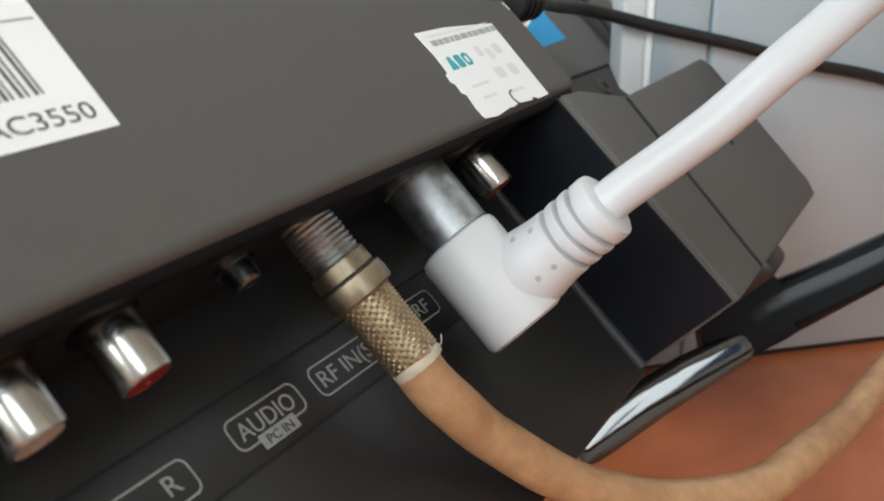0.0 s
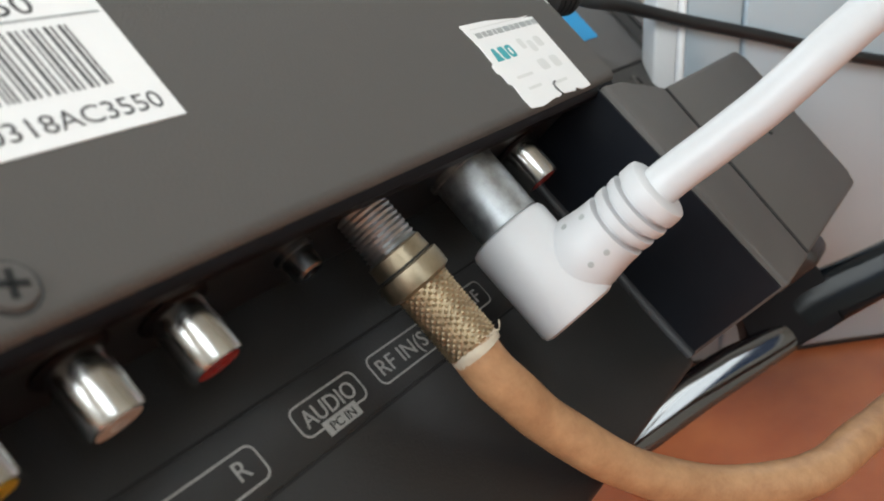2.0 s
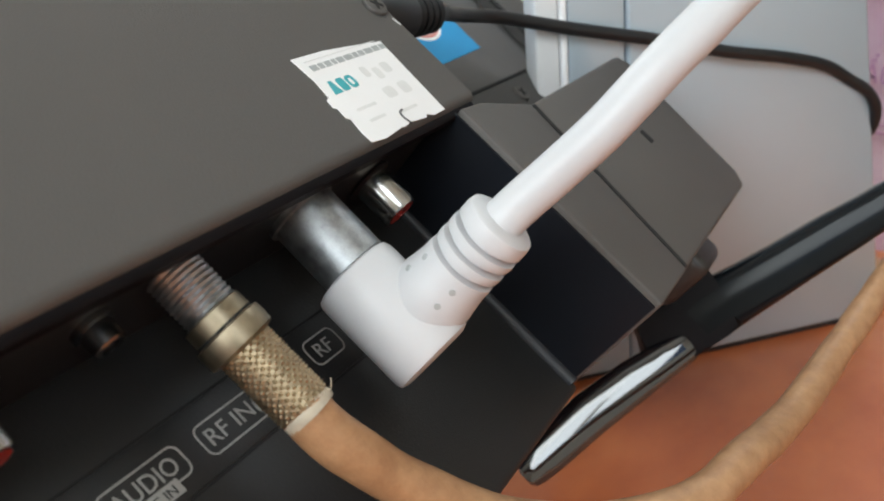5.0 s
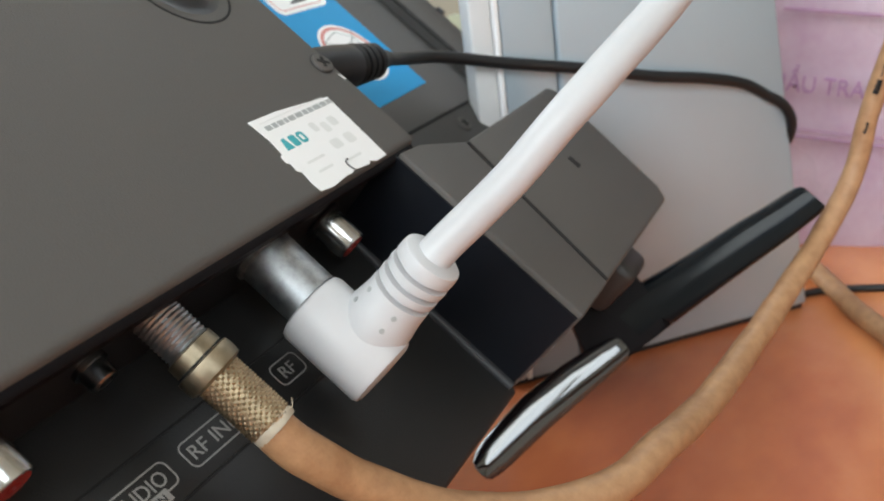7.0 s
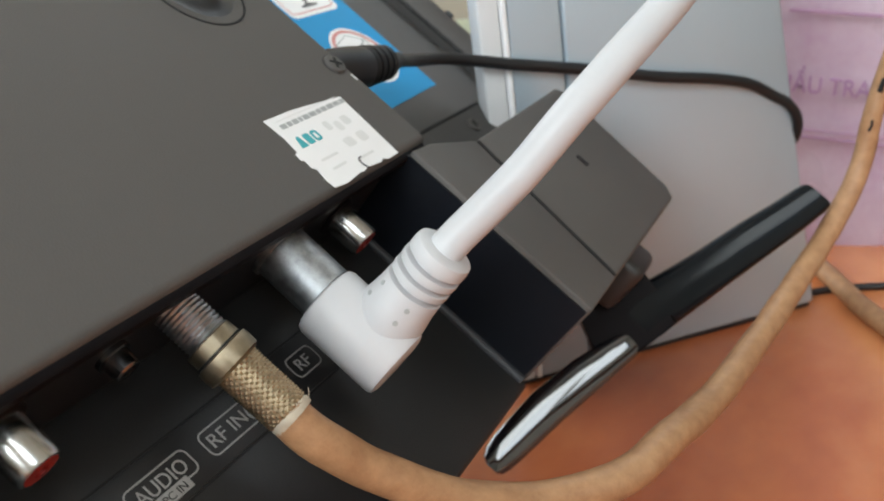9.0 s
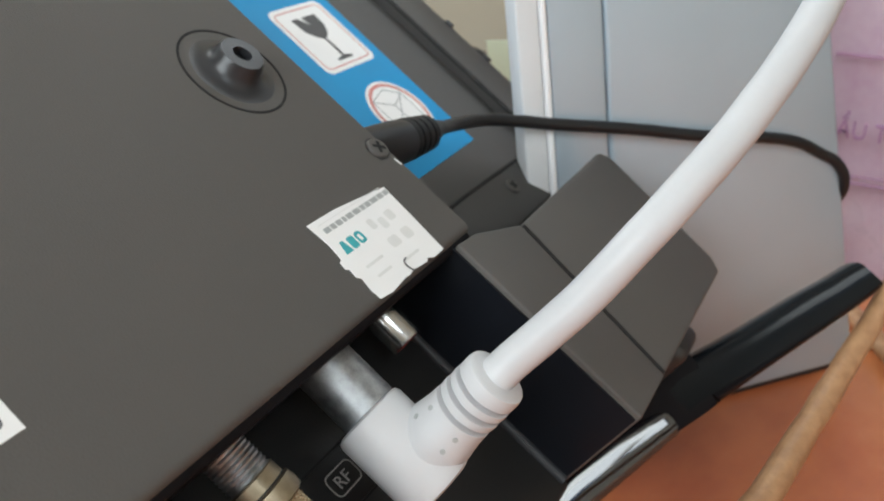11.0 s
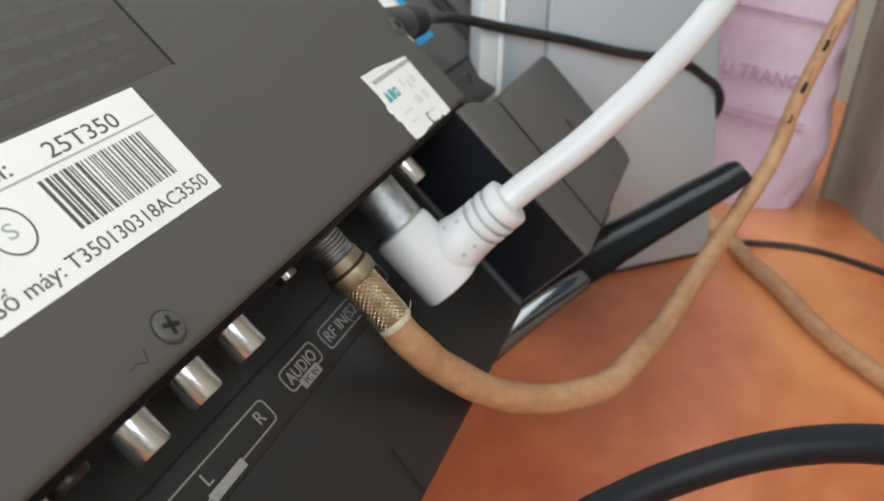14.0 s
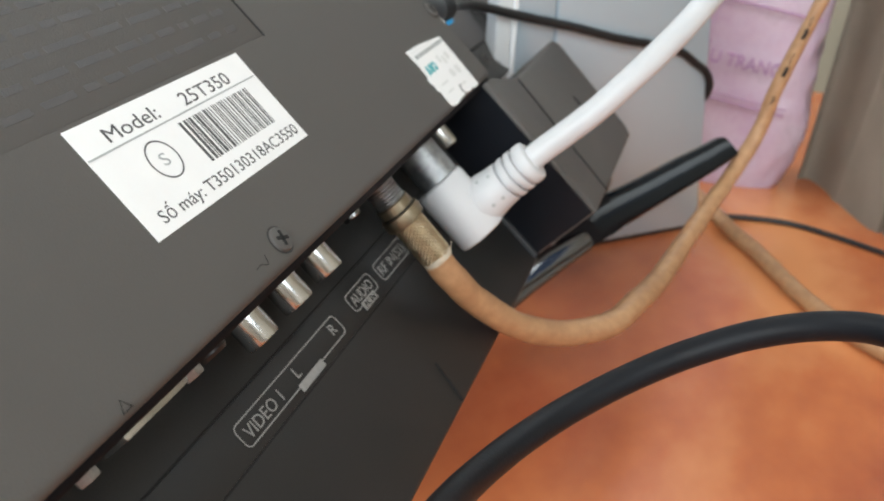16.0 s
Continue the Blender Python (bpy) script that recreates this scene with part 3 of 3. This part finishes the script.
def rca(x, y, insulator, name):
    s = part("rca_socket", lathe([(2.98, 0.4), (3.0, 7.0), (2.82, 7.4), (2.35, 7.4), (2.3, 6.8)], (x, y, -12.6), (x, y, -20), 48), CHROME, tv, "nickel-plated round audio video socket")
    part("insulator", lathe([(2.3, 0), (2.3, 0.75), (1.0, 0.8), (0.95, 0.2)], (x, y, -19.3), (x, y, -21), 36), insulator, s, name + " plastic insert")
    part("socket_collar", lathe([(3.9, 0), (3.9, 0.5), (3.6, 0.8), (3.1, 0.9)], (x, y, -12.7), (x, y, -20), 36), SATIN, s, "black collar round the socket")


rca(-6.2, 11.6, RED, "red")
rca(-18.2, 11.8, IVORY, "white")
rca(-30.4, 12.0, YELLOW, "yellow")
rca(67.6, 13.0, RED, "red")
jack = part("minijack_socket", lathe([(2.5, 0), (2.5, 1.0), (2.0, 1.1), (1.95, 3.4), (1.7, 3.6), (1.1, 3.6), (1.1, 1.5)], (11.5, 11.5, -12.6), (11.5, 11.5, -20)), DARK_CHROME, tv, "small round dark metal audio socket")
part("hole", lathe([(1.05, 0), (1.05, 0.2)], (11.5, 11.5, -15.6), (11.5, 11.5, -20), 20), GROOVE, jack)
part("optical_socket", lathe([(2.8, 0), (2.8, 3.0), (2.4, 3.5), (1.8, 3.5)], (-43.5, 9.5, -12.6), (-43.5, 9.5, -20), 12), BLACK, tv, "black plastic socket")
vga = part("vga_socket", prism([(-66, -16.1), (-52, -16.1), (-51.4, -12.5), (-66.6, -12.5)], 7.0, 12.5, 0.5), CHROME, tv, "metal monitor socket with two nuts")
part("insert", box(-65, -53, 8.2, 11.6, -16.2, -15.4), BLACK, vga)
for x in (-71.5, -46.8 - 1.6):
    part("nut", lathe([(1.6, 0), (1.6, 3.5), (1.4, 3.8), (0.9, 3.8)], (x, 9.4, -12.6), (x, 9.8, -20), 6), DULL, vga)

# aerial socket shell, a dull metal cylinder
part("aerial_socket", lathe([(5.2, 0), (5.2, 0.8), (4.7, 1.0), (4.7, 10.6), (4.4, 11.0)], (47.4, 10.4, -12.8), (47.6, 10.8, -30), 48), DULL, tv, "dull grey metal aerial socket")
part("satellite_socket", lathe([(3.4, 0)] + [(3.4 - 0.28 * (i % 2), 0.3 + i * 0.34) for i in range(20)] + [(3.0, 7.4)], (22.2, 9.0, -12.6), (22.9, 9.7, -20), 40), THREAD, tv, "threaded metal satellite socket")

# ---- foot of the stand ----
foot = part("stand_foot", foot_plate([(-13.2, -72.6), (1, -75.5), (5, -76.2), (6.5, -65.6), (9, -62), (11, -56), (-8.5, -56), (-9.6, -60), (-11.2, -63.6), (-13, -66.4), (-13.8, -69.0)], -1.65, 7.1), SATIN, tv, "black plastic stand foot with glossy ends")
part("bar", foot_bar([(-1.5, -75.25, -64.0), (2, -75.9, -63.6), (8, -77.1, -65.2), (14, -78.3, -67.2), (20, -79.5, -69), (32, -82, -72.2), (40, -83.6, -74.7), (45.6, -84.5, -76.2), (46.9, -84.4, -76.7), (47.3, -84.2, -77.0)]), FOOT, foot, "rounded glossy black bar")
part("blade", foot_blade([(-46.6, -68.8, -65.2), (-46.0, -69.6, -64.0), (-44, -70.2, -63.0), (-41, -70.6, -62.6), (-29, -71.6, -62.6), (-18, -73.0, -64.4), (-10, -74.0, -66.6), (-6.8, -74.4, -67.6), (-5.4, -74.0, -68.3), (-4.6, -72.6, -69.4)]), GLOSS, foot, "glossy black blade with a sloping top")
part("neck", box(121, 133.5, 9, 22, -63, -56, 2.2, 3), DARK_GREY, foot, "dark grey neck between foot and cover")
far_foot = part("stand_foot", foot_plate([(-45.5, -74), (-45, -76.8), (-33, -70), (1, -75.6), (43, -84.2), (46.6, -83.4), (47.4, -77.6), (32, -72), (11, -65), (11.5, -56), (1, -56), (-5.4, -66), (-29, -62.2), (-41, -62.4)], -1.5, 7.5), GLOSS, tv)
far_foot.matrix_local = Matrix.Translation(Vector((-40, 0, 0)) * K) @ Matrix.Diagonal((-1, 1, 1, 1))

# ---- plugs and cables on the back ----
coax = thing("coaxial_plug", TVM, "tarnished brass screw-on aerial connector on a tan cable", "connector")
A, B = (22.6, 9.6, -19.0), (24.6, 11.3, -34.0)
part("collar", lathe([(3.4, 0), (3.7, 0.15), (3.75, 2.0), (3.6, 2.1), (3.6, 2.35), (4.25, 2.5), (4.35, 3.5), (4.25, 4.9), (3.9, 5.1), (3.3, 5.3)], A, B, 44), BRASS, coax, "smooth worn brass collar")
part("collar_notch", lathe([(3.72, 1.95), (3.72, 2.3)], A, B, 40), GROOVE, coax)


def diamond(i, j):
    p, q = j * 0.25 + i * 0.25, j * 0.25 - i * 0.25
    return 0.965 + 0.095 * (1 - abs(2 * (p % 1) - 1)) * (1 - abs(2 * (q % 1) - 1))


part("sleeve", lathe([(3.0, 5.0)] + [(3.3, 5.2 + 0.232 * i) for i in range(40)] + [(3.1, 14.6), (2.5, 14.7)], A, B, 80, diamond), KNURL, coax, "knurled bronze-coloured sleeve")
part("braid_end", lathe([(3.1, 14.4), (3.25, 14.7), (3.25, 15.2), (3.15, 15.7)], A, B, 30, lambda i, j: 1 + 0.03 * math.sin(j * 7.1 + i)), FRAY, coax, "frayed pale insulation end")
for i in range(9):
    r = random.Random(i)
    a = r.uniform(-1.2, 2.4)
    o = Vector((24.4 + 3.1 * math.cos(a), 11.2 + 3.1 * math.sin(a) * -1, -33.4))
    d = Vector((math.cos(a), -math.sin(a), 0))
    part("wire_strand", tube([o, o + d * 0.5 + Vector((0, 0, -0.5)), o + d * r.uniform(0.6, 1.2) + Vector((r.uniform(-.6, .6), 0, r.uniform(-.6, .4)))], 0.07, 6, 5), FRAY, coax)
coax_cable = solid("coaxial_cable", tube([(24.4, 11.1, -32.6), (24.9, 12.0, -35.0), (26.9, 13.2, -39.9), (31.5, 15.5, -46.5), (39.7, 17.2, -57.5), (50.7, 16.4, -68.5), (63.0, 11.1, -77.7), (76.4, 7.7, -81.2), (97.1, 6.9, -85.9),
                             (117.6, 3.6, -88.1), (137.0, -2.2, -89.1), (154.2, -11.6, -88.6), (164.6, -24.5, -85.0), (167.3, -37.6, -77.2), (169.2, -50.8, -70.5), (171.7, -64.0, -64.2), (177.9, -78.0, -58.7)], 3.1, 24, 10, 0.08, 0, 0.58, 0.45), TAN, TVM,
      "dirty tan coaxial cable that loops down from its connector", "cable")

plug = thing("aerial_plug", TVM, "white right-angled plastic aerial plug on the metal socket", "plug")
bm = lathe([(5.0, 0), (5.8, 0.35), (6.1, 1.1), (6.1, 14.6), (5.8, 15.3), (5.0, 15.6)], (47.2, 11.4, -23.6), (47.2, 11.4, -40), 40)
part("body", bm, WHITE, plug, "white moulded plug body")
N0, N1 = Vector((48.4, 10, -33.2)), Vector((51.4, -7.6, -33.4))
ND = (N1 - N0).normalized()
L = (N1 - N0).length
profile = [(5.3, 0), (5.5, 5.0), (5.25, 6.4), (5.05, 7.8), (4.95, 9.0)]
for h in (9.6, 11.8, 14.0):
    profile += [(4.95, h), (4.9, h + 0.5), (3.75, h + 0.72), (3.7, h + 1.2), (4.85, h + 1.45)]
profile += [(4.85, L - 1.0), (4.7, L - 0.3), (4.2, L)]
part("strain_relief", lathe(profile, N0, N1, 44), WHITE, plug, "ribbed white strain relief")
SIDE = Vector((-0.9858, -0.168, 0.0))
# each hollow is a flat grey disc, its shade put into the colour
for h, turn, r in ((5.75, 52, 5.37), (8.5, 47, 4.99), (5.75, 340, 5.37), (8.3, 337, 5.0)):
    o = (SIDE * math.cos(radians(turn)) + ND.cross(SIDE) * -math.sin(radians(turn))).normalized()
    q = N0 + ND * h + o * r
    part("dimple_shade", lathe([(0.43, 0), (0.43, 0.29), (0.3, 0.31)], q - o * 0.22, q + o, 14), SOFT_GREY, plug)
solid("aerial_cable", tube([(51.0, -5.5, -33.4), (52.8, -9.4, -33.4), (55.0, -16.1, -34.0), (57.2, -23.6, -34.5), (59.9, -31.6, -34.4), (65.5, -39.8, -34.3), (76.4, -49.6, -33.9), (91.5, -60.6, -31.8), (113.6, -72.6, -27.2)], 2.8, 24, 10, 0.03), CABLE_WHITE, TVM,
      "thick white aerial cable from the angled plug", "cable")

lead = thing("power_plug", TVM, "black round power plug in the side of the television", "plug")
part("plug_body", lathe([(4.4, 0), (4.6, 0.8), (4.5, 12), (4.2, 15.5)], (86.6, 5.8, 10.4), (116, 6.4, 7.0)), BLACK, lead)
rib = [(4.2, 15.4)]
for k in range(4):
    rib += [(4.25 - 0.2 * k, 15.6 + 2.4 * k), (4.3 - 0.2 * k, 16.9 + 2.4 * k), (3.4 - 0.2 * k, 17.05 + 2.4 * k), (3.4 - 0.2 * k, 17.85 + 2.4 * k)]
part("strain_relief", lathe(rib + [(2.4, 26.0), (1.75, 29.5)], (86.6, 5.8, 10.4), (116, 6.4, 7.0)), RUBBER, lead, "ribbed black strain relief")


solid("power_cable", tube([(108.0, 6.3, 7.9), (115.0, 6.5, 7.1), (126.0, 8.6, 6.6), (138.3, 8.0, 2.8), (150.8, 3.9, -7.9), (164.0, -2.4, -21.2), (176.7, -8.2, -34.7), (188.4, -13.5, -45.4), (197.0, -16.3, -53.4), (203.4, -16.4, -60.6), (206.2, -16.6, -65.6), (208.2, -14.4, -70.2), (210.6, -9.6, -73.2), (215.0, -3.6, -73.6)], 1.45, 16, 8), RUBBER, TVM, "thin black power cable running past the silver case", "cable")
solid("hanging_cable", tube([(-118.7, -49.6, -30.4), (-91.8, -33.2, -37.2), (-74.9, -22.9, -41.5), (-60.2, -17.2, -45.4), (-47.7, -15.5, -49.0), (-37.3, -17.0, -52.3), (-29.1, -21.0, -55.5), (-23.0, -27.0, -58.6), (-19.0, -34.2, -61.7), (-17.2, -42.0, -64.8), (-17.5, -49.6, -68.1), (-20.0, -56.4, -71.5), (-24.6, -61.7, -75.3)],
                            2.1, 24, 10, 0.015), HEAVY_RUBBER, TVM, "thick black rubber cable arching over the table", "cable")

# ---- things on the table behind ----
solid("table_cable", tube([(246, -60, 2.9), (226, -70, 2.9), (207, -79, 2.9), (192, -87.7, 2.9), (162, -102.7, 2.9), (144, -116, 2.9), (132, -128, 2.9), (106, -160, 2.9)], 2.9, 18, 10, 0.05, 3), TAN, Matrix(),
      "dirty tan cable lying on the wooden table", "cable")
solid("thin_cable", tube([(215, -58, 1.1), (223, -68, 1.1), (228, -83, 1.1), (229, -100, 1.1), (223, -116, 1.1), (214, -133, 1.1), (200, -160, 1.1)], 1.1, 12, 8), RUBBER, Matrix(), "thin black cable lying on the wooden table", "cable")

solid("wall_cable", tube([(304.0, 100.8, 77.6), (304.0, 89.4, 76.1), (304.0, 82.2, 72.3), (304.0, 75.0, 68.5), (304.0, 66.8, 63.4)], 1.1, 12, 8), RUBBER, Matrix(), "thin black cable behind the television", "cable")

case = thing("silver_case", Matrix(), "silver-grey metal case standing on the table", "case")
E1 = Vector((-0.6886, 0.7252, 0))
E2 = Vector((0.7252, 0.6886, 0))
CM = Matrix.Translation(Vector((213.3, -65.5, 0)) * K) @ Matrix(((E1.x, E2.x, 0, 0), (E1.y, E2.y, 0, 0), (0, 0, 1, 0), (0, 0, 0, 1)))


def case_block(name, s0, s1, d0, d1, z0, z1, m, lean=0.0, r=0.6, label=""):
    bm = box(s0, s1, d0, d1, z0, z1, r)
    for v in bm.verts:
        if v.co.x < (s0 + s1) / 2 * K:
            v.co.x += lean * v.co.z
    bm.transform(CM)
    return part(name, bm, m, case, label)


case_block("front_panel", 0.0, 73.7, 0, 7, 1.2, 250, SILVER, 0.12, 1.2)
case_block("side_panel", 74.2, 88.0, 0.1, 7, 1.2, 250, SILVER)
case_block("edge_trim", 88.2, 89.8, -0.5, 7, 1.2, 250, WHITE_TRIM, label="bright white edge strip")
case_block("rear_panel", 90.0, 95.5, 0.2, 7, 1.2, 250, PALE)
case_block("base", 1.5, 95, 0.6, 6.5, 0, 1.3, BLACK, 0, 0.3, "black base edge")


def bag():
    """A filled film packet, creased, standing behind the case."""
    bm = bmesh.new()
    rings = []
    for i in range(49):
        z = 150 * i / 48
        ring = []
        for j in range(72):
            a = 2 * math.pi * j / 72
            c, q = math.cos(a), math.sin(a)
            c, q = math.copysign(abs(c) ** 0.45, c), math.copysign(abs(q) ** 0.45, q)
            f = 1 + 0.05 * noise.noise(Vector((c * 1.5, q * 2, z * 0.03))) + 0.045 * noise.noise(Vector((c * 3, q * 5, z * 0.11))) + 0.02 * abs(noise.noise(Vector((c * 5, q * 11, z * 0.16))))
            taper = 1 - 0.2 * max(0, 1 - z / 30) ** 1.5
            ring.append(bm.verts.new(Vector((284 + 19 * c * f, -62 + 40 * q * f * (taper if q < 0 else 1), z)) * K))
        rings.append(ring)
    for r0, r1 in zip(rings, rings[1:]):
        for j in range(72):
            bm.faces.new((r0[j], r0[(j + 1) % 72], r1[(j + 1) % 72], r1[j]))
    bm.faces.new(rings[0]), bm.faces.new(rings[-1])
    return bm


pack = thing("mask_packet", Matrix(), "pink plastic packet with purple print standing on the table", "packet")
film = part("film", bag(), PINK, pack)
FACE = Matrix.Translation(Vector((260.4, -44, 57)) * K) @ pose(0, 0, 0, 8, 0, 0) @ pose(0, 0, 0, 0, 0, -90)
lettering("lettering", "KHẨU TRANG", 1.2, 0, -1, 5.6, PURPLE, film, 42, FACE, 1.6)
for z0, z1, y0, y1 in ((-16, -15.2, 2, 50), (-13.4, -13.0, 2, 50), (24, 25, 6, 52)):
    bm = box(y0, y1, -1.0, 0.4, z0, z1, 0.2, 1)
    bm.transform(FACE)
    part("printed_band", bm, LILAC, film)


def curtain():
    bm = bmesh.new()
    cols = []
    for i in range(71):
        s = i / 60 - 0.166
        x = 283 - 80 * s + 4 * math.sin(s * 21)
        y = -106 - 44 * max(s, 0) + 2 * math.cos(s * 17)
        col = []
        for z in (0, 8, 30, 80, 150, 250, 420):
            k = 1 + 0.0007 * z
            col.append(bm.verts.new(Vector((x + 3 * math.sin(z * 0.02 + s * 9) + 4 * max(0, 1 - z / 30), y * k, z)) * K))
        cols.append(col)
    for c0, c1 in zip(cols, cols[1:]):
        for a in range(6):
            bm.faces.new((c0[a], c1[a], c1[a + 1], c0[a + 1]))
    bmesh.ops.solidify(bm, geom=list(bm.faces), thickness=0.0015)
    return bm


solid("cloth", curtain(), BEIGE, Matrix(), "beige cloth hanging down in soft folds onto the table", "cloth")
solid("paper_note", box(300, 301.2, 66, 81, 0, 80, 0.2), GREEN_PAPER, Matrix(), "pale green paper card standing upright on the table", "paper")

# worn dark cracks along the hanging part of the tan cable
_rng = random.Random(8)
WAY = Vector((0.5, -3.3, 1.7)).normalized()
for (x, y, z), length, width in (((166.4, -30.5, -81.6), 3.6, 0.2), ((166.9, -34.3, -79.2), 1.5, 0.5), ((167.2, -36.4, -78.0), 2.4, 0.22), ((168.0, -42.2, -74.8), 1.7, 0.55), ((168.6, -46.4, -72.7), 2.6, 0.16), ((169.6, -53.2, -69.3), 1.9, 0.62),
                                ((170.1, -56.6, -67.7), 1.8, 0.18)):
    c = Vector((x, y, z)) + Vector((-0.94, -0.26, 0.22)) * 2.1
    bend = Vector((0, _rng.uniform(-0.3, 0.3), _rng.uniform(-0.3, 0.3)))
    part("worn_mark", tube([c - WAY * length, c + bend, c + WAY * length * _rng.uniform(0.6, 1.1)], width, 8, 4, 0.6, x), GROOVE, coax_cable)
